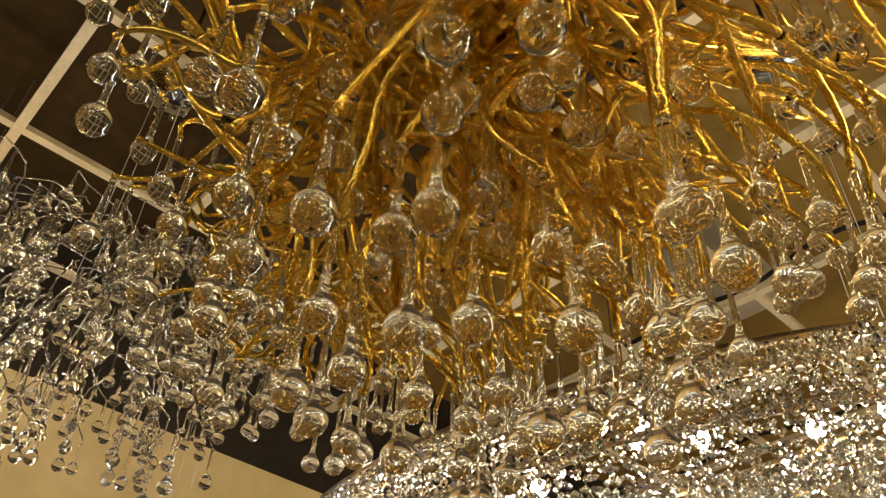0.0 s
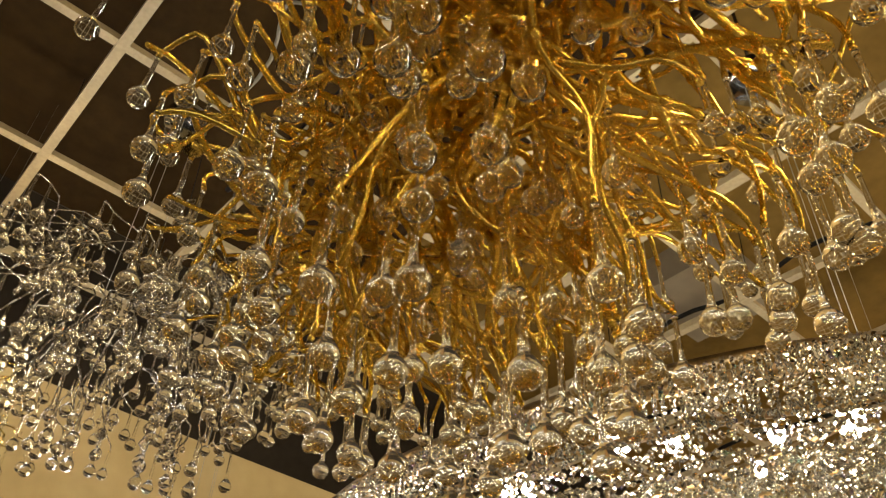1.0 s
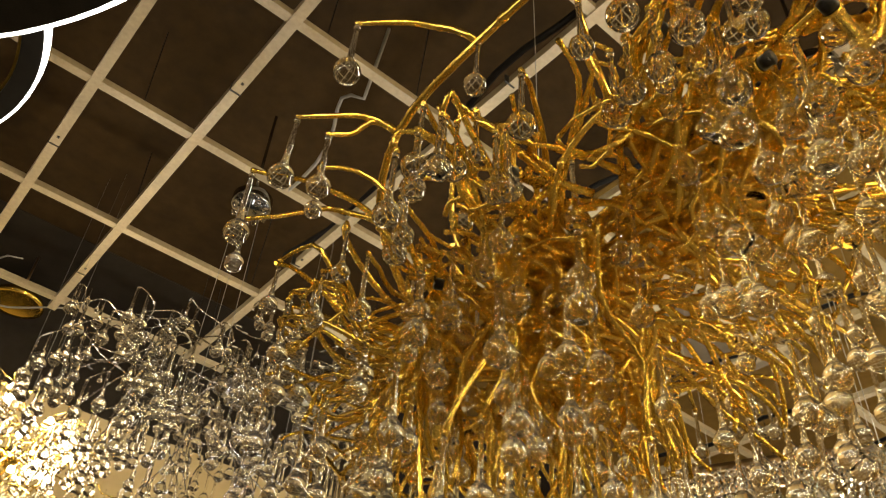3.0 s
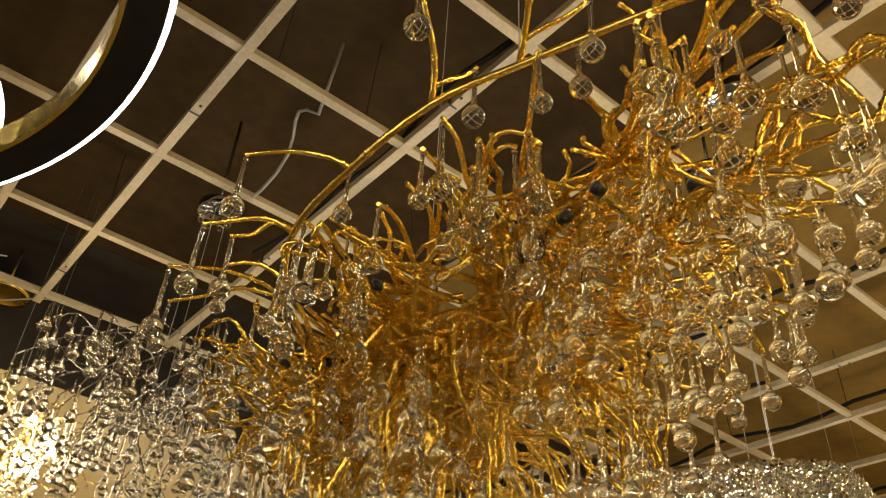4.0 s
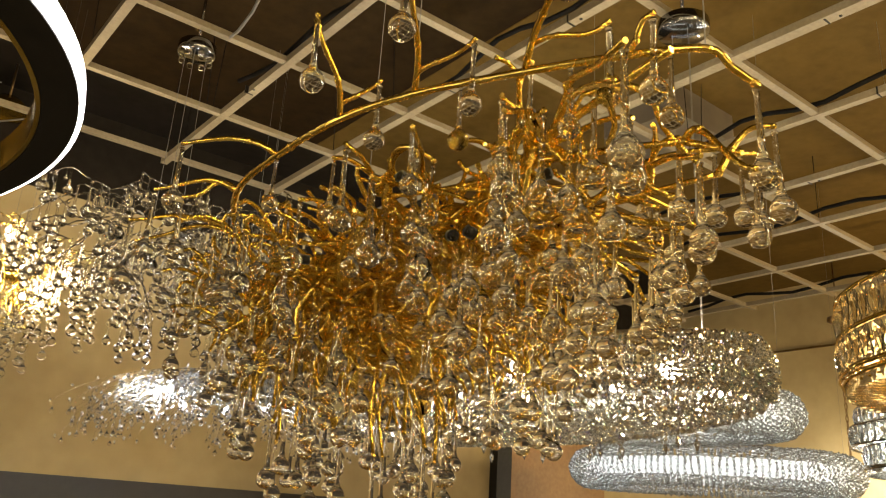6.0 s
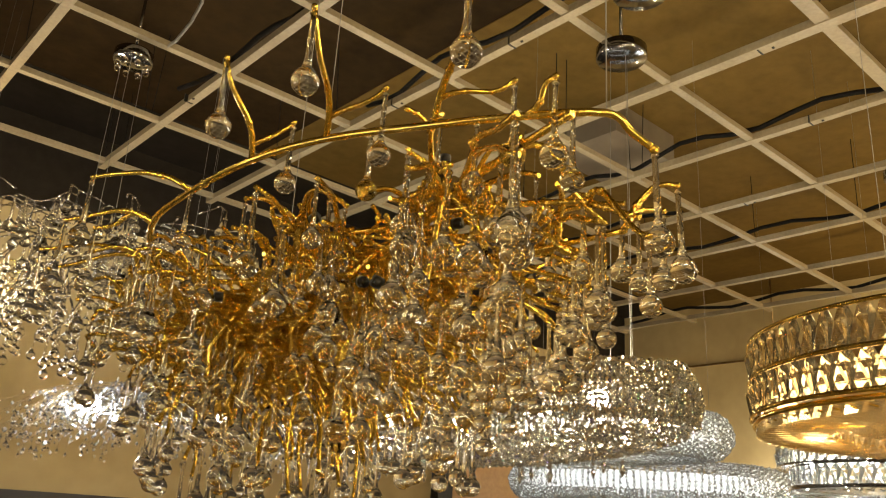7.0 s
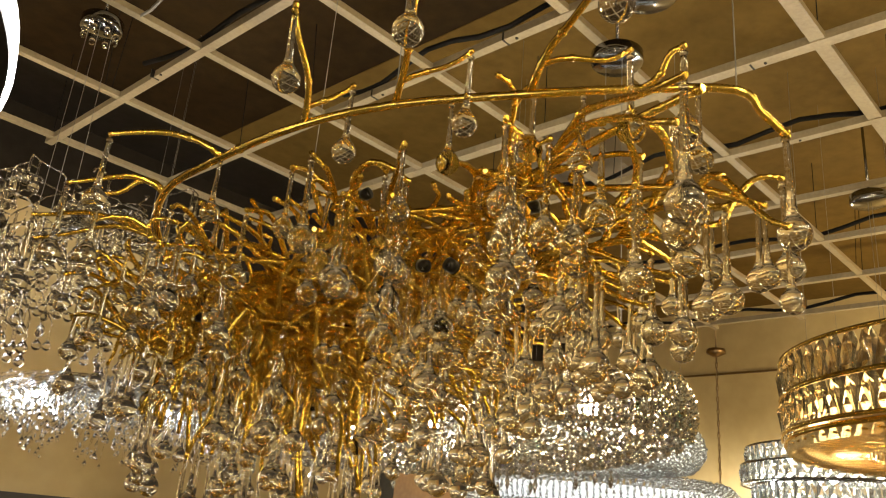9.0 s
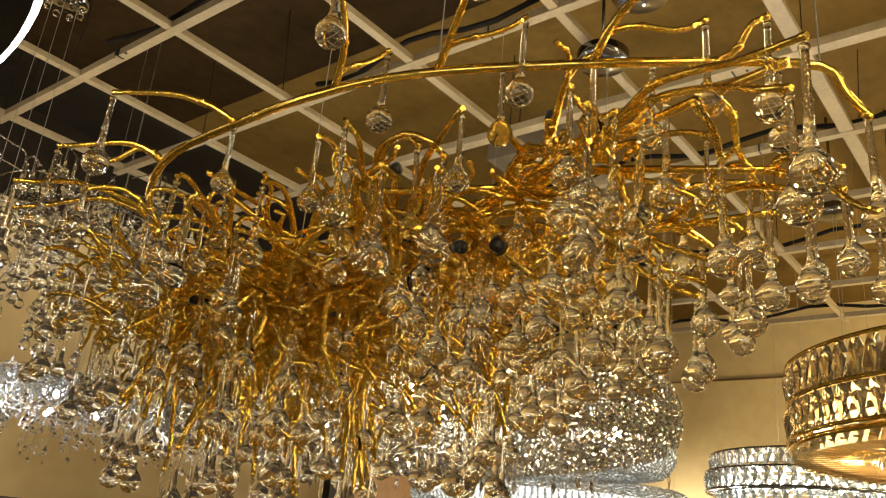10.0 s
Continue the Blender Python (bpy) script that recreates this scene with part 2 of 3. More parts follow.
setting("door_1", Shape().box(3.6, Y1 - 0.05, 0, 4.65, Y1, 2.42), WOOD, "brown wooden door panel", "door")

# open grid of square tubes under the deck
g = Shape()
GZ, GW, GH = 3.3, 0.017, 0.03
for x in (-3.36, -2.76, -2.16, -1.56, -0.94, -0.345, 0.0, 0.612, 1.2, 1.795, 2.4, 2.99, 3.55, 4.17, 4.8):
    w = GW * (1.35 if x == 1.795 else 1.0)
    g.box(x - w, -6.6, GZ, x + w, 0.72, GZ + GH)
for j in range(-1, 11):
    y = {-1: 0.64, 0: 0.008, 2: -1.21, 4: -2.375}.get(j, -0.6 * j)
    w = GW * (1.4 if j == 4 else 0.95)
    g.box(-3.6, y - w, GZ + 0.004, 4.93, y + w, GZ + GH - 0.003)
setting("ceiling_grid", g, BAR, "open ceiling grid of off-white square tubes", "ceiling")

# ---- hanging drops ----


def drop_mesh(name, length, ball, material, sides=24):
    """A blown drop: a small knob, a long neck that widens, a cone that runs into the ball."""
    top, mid = length - 1.9 * ball, -length + ball
    prof = [(0, 0), (0.17, -0.03), (0.27, -0.14), (0.28, -0.24), (0.2, -0.36), (0.2, -0.5)]
    prof = [(r * ball, z * ball) for r, z in prof]
    prof += [(0.21 * ball, -0.35 * top), (0.235 * ball, -0.62 * top), (0.26 * ball, -0.85 * top)]
    for u, r in ((1.7, 0.29), (1.4, 0.32), (1.18, 0.39), (1.02, 0.49), (0.9, 0.585), (0.75, 0.7), (0.57, 0.83), (0.34, 0.945), (0.1, 0.997),
                 (-0.14, 0.99), (-0.36, 0.933), (-0.57, 0.822), (-0.76, 0.65), (-0.9, 0.436), (-0.975, 0.22)):
        if mid + u * ball < prof[-1][1]:
            prof.append((r * ball, mid + u * ball))
    return Shape().lathe(prof + [(0, -length)], sides).mesh(name, material)


BIG = [drop_mesh("glass_drop", le, ba, DROP) for le, ba in ((0.122, 0.0166), (0.104, 0.015), (0.092, 0.0136), (0.108, 0.016), (0.082, 0.0118))]
SMALL = [drop_mesh("glass_drop", le, ba, SMALLDROP, 14) for le, ba in ((0.112, 0.0172), (0.1, 0.016), (0.088, 0.0148))]
TINY = [drop_mesh("glass_drop", le, ba, SMALLDROP, 10) for le, ba in ((0.055, 0.0085), (0.045, 0.007))]


def hang(parent, meshes, place, base, rng, pick=None):
    x, y, z = (a - b for a, b in zip(place, base))
    me = meshes[pick if pick is not None else rng.randrange(len(meshes))]
    return part("glass_drop", me, parent, "", pose(x, y, z, rng.uniform(-2, 2), rng.uniform(-2, 2), rng.uniform(0, 360)))


def smooth(pts, n=4):
    """Catmull-Rom points through a coarse run."""
    p = [Vector(q) for q in pts]
    p = [p[0] * 2 - p[1]] + p + [p[-1] * 2 - p[-2]]
    out = []
    for a, b, c, d in zip(p, p[1:], p[2:], p[3:]):
        for i in range(n):
            t = i / n
            out.append(0.5 * (b * 2 + (c - a) * t + (a * 2 - b * 5 + c * 4 - d) * t * t + (b * 3 - a - c * 3 + d) * t ** 3))
    return out + [p[-2]]


def twig(parent, pts, r0, r1, base, material, name="branch", knobs=True, sides=8):
    s, b = Shape(), Vector(base)
    pts = [Vector(p) - b for p in pts]
    n = len(pts)
    s.tube(pts, [r0 + (r1 - r0) * i / (n - 1) for i in range(n)], sides)
    if knobs:
        for i in (n // 3, n - 1):
            a = (pts[i] - pts[i - 1]).normalized()
            r = r0 + (r1 - r0) * i / (n - 1)
            s.tube([pts[i] - a * r * 1.2, pts[i] - a * r * 0.4, pts[i] + a * r * 0.4, pts[i] + a * r * 1.2], [r, r * 1.25, r * 1.25, r * 0.9], sides)
    return part(name, s.mesh(name, material), parent)


# ---- gilded branch chandelier ----
rng = random.Random(7)
HUB = Vector((0.18, -1.97, 2.04))
branch_chandelier = thing("branch_chandelier", HUB, "gilded branch chandelier hung with clear glass teardrops, unlit", "chandelier")
DOWN = Vector((0, 0, -1))
T1 = [Vector(p) for p in ((0.14, -1.74, 2.06), (0.0, -1.82, 2.125), (-0.075, -1.95, 2.158), (-0.092, -2.13, 2.163), (-0.084, -2.3, 2.167), (-0.038, -2.415, 2.18),
                          (0.003, -2.587, 2.157), (0.045, -2.7, 2.146), (0.085, -2.784, 2.136), (0.11, -2.798, 2.118), (0.134, -2.811, 2.101))]
T2 = [Vector(p) for p in ((0.17, -2.0, 2.05), (0.16, -2.2, 2.085), (0.125, -2.4, 2.1), (0.085, -2.55, 2.11), (0.06, -2.68, 2.12), (0.05, -2.76, 2.127))]
T3 = [Vector(p) for p in ((0.2, -1.98, 2.04), (0.2, -2.2, 2.05), (0.19, -2.4, 2.05), (0.2, -2.58, 2.05), (0.23, -2.7, 2.06))]
twig(branch_chandelier, smooth(T1), 0.0064, 0.0042, HUB, GOLD, "main_branch")
twig(branch_chandelier, smooth(T2), 0.0062, 0.0045, HUB, GOLD, "main_branch")
twig(branch_chandelier, smooth(T3), 0.006, 0.004, HUB, GOLD, "main_branch")
hubs = Shape()
hubs.lathe([(0, 0.025), (0.05, 0.024), (0.075, 0.012), (0.08, 0), (0.075, -0.012), (0.05, -0.025), (0, -0.028)], 24)
part("hub", hubs.mesh("hub", GOLD), branch_chandelier)


def arm(a, tip, start, end, r0=0.005, r1=0.0032, steps=6, wobble=0.0055, drop=True, pick=None):
    a, tip = Vector(a), Vector(tip)
    k = 0.4 + min(1.0, (tip - a).length / 0.3) * 0.6
    pts = wander(a, tip, Vector(start).normalized(), Vector(end).normalized(), steps, wobble * k, rng)
    twig(branch_chandelier, pts, r0, r1, HUB, GOLD)
    if drop:
        hang(branch_chandelier, BIG, tip + Vector((0, 0, -0.006)), HUB, rng, pick)
    return pts


# tall twigs on the long branch and their single drops
for i, tip, side in ((4, (-0.184, -2.393, 2.246), (-0.051, -2.347, 2.223)), (5, (-0.166, -2.565, 2.248), (-0.022, -2.519, 2.224)),
                     (6, (-0.106, -2.759, 2.23), (0.031, -2.695, 2.188))):
    pts = arm(T1[i], tip, (-0.3, -0.5, 0.7), (-0.25, -0.05, 1), 0.0048, 0.0032, 9, 0.004, True, 3)
    arm(pts[1], side, (0.2, -1, 0.3), (0.1, -1, 0.6), 0.0036, 0.0028, 6, 0.003, True, 1)
arm(T1[7], (0.038, -2.751, 2.175), (0, -1, 0.6), (0.1, -1, 0.4), 0.004, 0.003, 6, 0.004)
hang(branch_chandelier, BIG, T1[10] + Vector((0, 0, -0.003)), HUB, rng, 0)
for q in (T1[5].lerp(T1[6], 0.45), T1[6].lerp(T1[7], 0.5), T1[7].lerp(T1[8], 0.6), T1[3]):
    hang(branch_chandelier, BIG, q + Vector((0, 0, -0.004)), HUB, rng, 2)
knuckle = Vector((0.131, -2.72, 2.062))
arm(T2[2], knuckle, (0.1, -1, 0.2), (0.05, -1, -0.2), 0.005, 0.0045, 8, 0.004, False)
arm(knuckle, (0.142, -2.782, 2.032), (0.1, -1, -0.4), (0.1, -1, -0.3), 0.0045, 0.0034, 5, 0.002)
for a, tip in ((T1[3], (-0.213, -2.047, 2.17)), (T1[2], (-0.196, -1.896, 2.142)), (T1[2], (-0.15, -1.9, 2.14)), (knuckle, (0.118, -2.812, 1.995)),
               (T2[1], (-0.098, -2.504, 2.075)), (T2[1], (-0.067, -2.376, 2.06)), (T2[3], (-0.086, -2.81, 2.055)), (T2[3], (-0.062, -2.791, 2.03)),
               (T2[4], (0.008, -2.714, 2.02)), (T3[2], (0.217, -2.609, 1.97)), (T2[2], (-0.03, -2.582, 2.045)), (T3[1], (0.22, -2.52, 1.985)),
               (T2[4], (0.19, -2.7, 2.06)), (T1[1], (-0.2, -1.8, 2.11)), (T1[1], (-0.16, -1.72, 2.1)),
               (T3[4], (0.26, -2.76, 2.115)), (T3[4], (0.29, -2.72, 2.1)), (T3[3], (0.3, -2.62, 2.03)), (T3[3], (0.1, -2.76, 2.02))):
    d = Vector(tip) - a
    flat = Vector((d.x, d.y, 0.1 + max(0, d.z)))
    arm(a, tip, flat, (d.x, d.y, -0.3 * d.length), 0.005, 0.0032, 9, 0.006)

# the bush of twigs under the hub, and the thinner stretch along the long branches
BUSH = Vector((0.3, -1.92, 0))
SPINE = [Vector(p) for p in ((0.36, -1.35, 2.06), (0.28, -1.65, 2.05), (0.19, -1.95, 2.04), (0.17, -2.2, 2.06))]
twig(branch_chandelier, smooth(SPINE), 0.006, 0.006, HUB, GOLD, "main_branch")


def along(path, y):
    """The point of a run of points, ordered by falling or rising y, that lies at y."""
    run = sorted(path, key=lambda p: p.y)
    for a, b in zip(run, run[1:]):
        if y <= b.y:
            return a.lerp(b, min(1.0, max(0.0, (y - a.y) / max(1e-6, b.y - a.y))))
    return run[-1].copy()


def bush_twig(tip, pick=None):
    a = along(SPINE, -1.93 + (tip[1] + 1.93) * 0.72 + rng.gauss(0, 0.08))
    out = Vector((tip[0] - a.x, tip[1] - a.y, 0))
    a += Vector((rng.gauss(0, 0.05) + out.x * 0.26, 0, rng.uniform(-0.08, 0.03)))
    away = Vector((out.x + rng.gauss(0, 0.1), out.y + rng.gauss(0, 0.1), rng.uniform(-0.2, 0.08)))
    drop = 0.05 + 0.4 * max(0.0, a.z - tip[2])
    return arm(a, tip, away, (out.x * 0.18 + rng.gauss(0, 0.07), out.y * 0.18 + rng.gauss(0, 0.07), -2.0 * drop), 0.0056, 0.0034, 13, 0.012, rng.random() < 0.93, pick)


# drops that stand out along the underside, by the middle of each ball
LOW = ((0.17, -1.735, 1.67), (0.168, -1.887, 1.658), (0.406, -1.704, 1.752), (0.341, -1.858, 1.656), (0.492, -1.841, 1.738), (0.425, -1.917, 1.651),
       (0.237, -1.98, 1.645), (0.09, -1.775, 1.739), (0.035, -1.484, 1.91), (0.563, -1.942, 1.803), (0.47, -2.121, 1.776), (0.272, -2.082, 1.661),
       (0.378, -2.003, 1.713), (0.373, -1.951, 1.752), (0.21, -1.91, 1.67), (0.047, -1.779, 1.761), (0.114, -1.525, 1.894), (0.568, -2.025, 1.85),
       (0.538, -2.158, 1.845), (0.016, -2.053, 1.807), (0.106, -2.071, 1.756), (0.003, -1.894, 1.766), (0.07, -1.908, 1.689), (0.283, -2.239, 1.768),
       (-0.039, -1.667, 1.893), (0.075, -2.024, 1.756), (0.332, -1.937, 1.79), (0.411, -2.28, 1.873), (0.055, -1.815, 1.753), (0.042, -2.15, 1.858),
       (0.381, -2.235, 1.93), (0.168, -2.551, 1.953))
for x, y, z in LOW:
    bush_twig((x, y, z + 0.094), 3)
for i in range(255):
    ang, rad = rng.uniform(0, 6.28318), math.sqrt(rng.random()) * 1.12
    x, y = BUSH.x + 0.4 * rad * math.cos(ang), BUSH.y + (0.74 if ang < 3.14159 else 0.55) * rad * math.sin(ang)
    if ang < 3.14159:
        x += 0.12 * rad * math.sin(ang)
    low = 1.755 + 0.25 * rad ** 2
    z = low + (rng.uniform(-0.01, 0.07) if i % 2 else rng.random() * max(0.05, 2.14 - low))
    pts = bush_twig((x, y, min(z, 2.14)))
    if i % 3 == 0:
        q = pts[6]
        arm(q, q + Vector((rng.uniform(-0.07, 0.07), rng.uniform(-0.07, 0.07), rng.uniform(-0.06, 0.02))), pts[7] - pts[6], (rng.uniform(-1, 1), rng.uniform(-1, 1), -0.5), 0.0042, 0.003, 4, 0.004, i % 2 == 0)
    if i % 2 == 0:
        q = pts[3]
        arm(q, q + Vector((rng.uniform(-0.09, 0.09), rng.uniform(-0.09, 0.09), rng.uniform(-0.05, 0.03))), pts[4] - pts[3], (rng.uniform(-1, 1), rng.uniform(-1, 1), 0.2), 0.0038, 0.0028, 4, 0.006, False)
for i in range(46):
    y = rng.uniform(-2.72, -2.26)
    x = rng.uniform(-0.06, 0.42 + 0.3 * (y + 2.28))
    t = (-2.28 - y) / 0.5
    z = 1.94 + 0.06 * t + rng.uniform(0, 0.13)
    near = along(T3 if x > 0.16 else T2, y + rng.uniform(0.05, 0.24)) + Vector((0, 0, -0.01))
    d = Vector((x, y, z)) - near
    pts = arm(near, (x, y, z), (d.x + rng.gauss(0, 0.05), d.y, 0.03), (d.x * 0.7, d.y * 0.7, -0.05), 0.005, 0.0032, 9, 0.008)
    q = pts[4]
    arm(q, q + Vector((rng.uniform(-0.08, 0.08), rng.uniform(-0.1, 0.02), rng.uniform(-0.05, 0.04))), pts[5] - pts[4], (rng.uniform(-1, 1), -0.6, -0.2), 0.0038, 0.003, 5, 0.004, i % 3 == 0)

# flat upper twigs that reach out from the stems at the height of the hub
for i in range(62):
    y = -1.62 - 0.9 * (i + rng.random()) / 62
    stem = T2 if i % 3 == 0 and y < -2.0 else (T3 if i % 3 == 1 and y < -2.0 else SPINE)
    near = along(stem, y + 0.06) + Vector((0, 0, rng.uniform(-0.02, 0.03)))
    side = -1 if i % 5 < 3 else 1
    reach = rng.uniform(0.1, 0.3) if y > -2.25 else rng.uniform(0.06, 0.2)
    tip = near + Vector((side * reach, rng.uniform(-0.16, 0.1), rng.uniform(-0.06, 0.07)))
    d = tip - near
    pts = arm(near, tip, (d.x, d.y + rng.gauss(0, 0.1), rng.uniform(-0.02, 0.08)), (d.x, d.y + rng.gauss(0, 0.08), rng.uniform(-0.12, 0.06)), 0.0056, 0.0033, 10, 0.01, i % 2 == 0)
    q = pts[5]
    arm(q, q + Vector((side * rng.uniform(0.02, 0.1), rng.uniform(-0.1, 0.06), rng.uniform(-0.04, 0.05))), pts[6] - pts[5], (side, rng.uniform(-1, 1), 0.1), 0.004, 0.003, 6, 0.005, False)

# candle holders with empty dark mouths
for p, way in (((0.118, -2.507, 2.081), (0.3, -0.95, 0.1)), ((0.036, -2.466, 1.985), (-0.95, 0.05, 0.2)), ((0.063, -2.384, 2.01), (-0.2, -0.95, -0.3)),
               ((0.024, -2.302, 2.109), (0.1, -0.95, 0.2)), ((0.0, -2.1, 2.02), (-0.9, 0.2, -0.1)), ((0.14, -2.456, 2.195), (0.02, -0.03, 1)),
               ((0.2, -2.2, 2.03), (0.8, -0.5, 0.1)), ((0.06, -1.9, 2.0), (-0.7, 0.4, 0))):
    p, w = Vector(p) - HUB, Vector(way).normalized()
    s = Shape().tube([p - w * 0.05, p - w * 0.004, p - w * 0.003, p], [0.007, 0.007, 0.0095, 0.0095], 14)
    cup = part("candle_holder", s.mesh("candle_holder", GOLD), branch_chandelier)
    part("socket", Shape().tube([p - w * 0.001, p + w * 0.012, p + w * 0.013, p + w * 0.004], [0.008, 0.008, 0.0058, 0.005], 14).mesh("socket", BLACK), cup, "black lamp socket")
    near = min(T2[:4] + T3[:4] + SPINE, key=lambda q: (q - HUB - p).length)
    twig(branch_chandelier, wander(near, HUB + p - w * 0.05, w, w, 4, 0.003, rng), 0.005, 0.004, HUB, GOLD)
for a, b in ((T1[5], (-0.033, -2.411, TOP)), (T1[8], (0.085, -2.783, TOP)), (HUB, (0.18, -1.97, TOP))):
    part("suspension_wire", Shape().tube([a - HUB, Vector(b) - HUB], 0.0008, 5).mesh("suspension_wire", GREYWIRE), branch_chandelier)

# ---- other branch chandeliers ----


def bush(name, centre, radii, heights, count, metal, drops, seed, label, group=""):
    """A smaller branch chandelier: arched twigs from a hub, a drop on each tip."""
    r = random.Random(seed)
    c = Vector(centre)
    root = thing(name, c, label, "chandelier", group)
    part("hub", Shape().lathe([(0, 0.02), (0.05, 0.015), (0.06, 0), (0.05, -0.015), (0, -0.02)], 16).mesh("hub", metal), root)
    lo, hi = heights
    rest = Shape()
    for i in range(count):
        ang, rad = r.uniform(0, 6.28318), math.sqrt(r.random())
        out = Vector((radii[0] * rad * math.cos(ang), radii[1] * rad * math.sin(ang), 0))
        top = hi - (hi - lo) * r.random() ** 0.8 * (1 - 0.45 * rad * rad) - c.z
        tip = c + out + Vector((0, 0, top))
        k = r.uniform(0.35, 0.85)
        pts = wander(c + Vector((out.x * k + r.uniform(-0.08, 0.08), out.y * k + r.uniform(-0.08, 0.08), 0.45 * top + r.uniform(-0.05, 0.12))), tip, (out.x + r.uniform(-0.2, 0.2), out.y + r.uniform(-0.2, 0.2), 0.1 + 0.2 * r.random()), (r.uniform(-0.1, 0.1), r.uniform(-0.1, 0.1), -0.35), 8, 0.02, r)
        twig(root, pts, 0.0027, 0.0018, c, metal, "branch", False, 5)
        hang(root, drops, tip, c, r)
        hang(root, drops, pts[6], c, r)
        if i % 2:
            hang(root, drops, pts[4], c, r)
        for k in (5,):
            at = pts[k] - c + Vector((r.uniform(-0.03, 0.03), r.uniform(-0.03, 0.03), r.uniform(-0.05, 0.02)))
            small = TINY[k % 2]
            rest.add([v.co + at for v in small.vertices], [tuple(p.vertices) for p in small.polygons])
    tagged(part("small_drop", rest.mesh("small_drop", SMALLDROP), root, "crowd of small clear drops between the twigs"), kind="stuff")
    return root


silver_chandelier = bush("branch_chandelier", (0.34, -0.58, 2.52), (0.52, 0.46), (2.1, 2.66), 135, SILVER, SMALL, 3,
                         "silver branch chandelier with clear glass teardrops, unlit")
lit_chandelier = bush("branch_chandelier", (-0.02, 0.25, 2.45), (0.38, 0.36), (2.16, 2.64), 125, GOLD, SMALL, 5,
                      "lit gilded branch chandelier with glass teardrops glowing warm")
BULB = Shape().lathe([(0, 0.012), (0.008, 0.008), (0.011, 0), (0.009, -0.008), (0, -0.012)], 10)
WARM_BULB, WHITE_BULB = BULB.mesh("bulb", BULB_WARM), BULB.mesh("bulb", BULB_WHITE)
for k, p in enumerate(((0.06, -0.2, 0.08), (-0.02, -0.26, -0.02), (0.1, -0.16, -0.08), (-0.12, -0.1, 0.02), (0.0, -0.24, -0.12), (0.12, 0.1, 0.0), (0.15, -0.2, -0.02), (-0.08, -0.22, 0.1))):
    part("bulb", WARM_BULB, lit_chandelier, "glowing warm bulb", pose(*p) @ Matrix.Scale(0.9, 4))
    point_lamp("lit_bulb", Vector(p) + lit_chandelier.location, 0.03, 6.0, (1.0, 0.8, 0.52))

# ---- white spray chandelier ----
spray = thing("spray_chandelier", (0.85, -0.05, 2.12), "lit silver spray chandelier of fine arched wires with tiny crystals", "chandelier")
r = random.Random(11)
part("hub", Shape().lathe([(0, 0.05), (0.05, 0.045), (0.06, 0), (0.05, -0.02), (0, -0.025)], 16).mesh("hub", SILVER), spray)
glitter = Shape()
for i in range(230):
    ang, rad = r.uniform(0, 6.28318), 0.25 + 0.75 * math.sqrt(r.random())
    out = Vector((0.7 * rad * math.cos(ang), 0.54 * rad * math.sin(ang), 0))
    tip = out + Vector((0, 0, 0.03 - 0.13 * rad - 0.14 * r.random()))
    pts = wander(out * 0.08 + Vector((0, 0, 0.04)), tip, (out.x, out.y, 0.16 * out.length), (out.x * 0.6, out.y * 0.6, -0.4), 6, 0.003, r)
    twig(spray, pts, 0.0007, 0.0005, (0, 0, 0), SILVER, "wire", False, 4)
    for k in range(7):
        at = pts[min(6, 2 + k * 4 // 6)] + Vector((r.uniform(-0.03, 0.03), r.uniform(-0.03, 0.03), r.uniform(-0.05, 0.01)))
        glitter.bead(at, r.uniform(0.004, 0.0075), r.uniform(0.006, 0.011), 5, r.uniform(0, 6))
    hang(spray, TINY, tip, (0, 0, 0), r)
    hang(spray, TINY, pts[4], (0, 0, 0), r)
    if i % 2:
        hang(spray, TINY, pts[3], (0, 0, 0), r)
tagged(part("crystal_bead", glitter.mesh("crystal_bead", ICE, False), spray, "crowd of small cut crystals on the wires"), kind="stuff")
for i in range(16):
    a = i * 0.7
    p = ((0.2 + 0.03 * (i % 8)) * math.cos(a), (0.16 + 0.025 * (i % 8)) * math.sin(a), -0.05 - 0.01 * (i % 4))
    part("bulb", WHITE_BULB, spray, "glowing white bulb", pose(*p) @ Matrix.Scale(0.75, 4))
for p in ((-0.4, -0.2, -0.1), (0.4, -0.2, -0.1)):
    point_lamp("spray_light", spray.location + Vector(p), 0.04, 13, (0.95, 0.97, 1.0))

# ---- crystal drum ----
drum = thing("crystal_drum", (1.2, -1.27, 2.14), "lit long oval crystal chandelier of strung cut beads", "chandelier")
drum.rotation_euler = (0, 0, math.atan2(-0.985, 0.17))
RA, RB = 0.86, 0.31


def hoop(radius, z, thick=0.004, n=64, squash=1.0):
    s = Shape()
    verts, faces = [], []
    for i in range(n):
        a = 6.28318 * i / n
        for u, w in ((-thick, -thick * 1.6), (thick, -thick * 1.6), (thick, thick * 1.6), (-thick, thick * 1.6)):
            verts.append(((radius + u) * math.cos(a), (radius * squash + u) * math.sin(a), z + w))
    for i in range(n):
        for k in range(4):
            a, b = i * 4 + k, i * 4 + (k + 1) % 4
            c, d = ((i + 1) % n) * 4 + (k + 1) % 4, ((i + 1) % n) * 4 + k
            faces.append((a, b, c, d))
    return s.add(verts, faces)


for rr, z in ((RA - 0.055, 0.0), (RA - 0.055, -0.05), (RA - 0.055, -0.13), (RA - 0.2, 0.0)):
    part("hoop", hoop(rr, z, 0.005, 72, RB / RA).mesh("hoop", BRONZE), drum, "dark metal hoop")



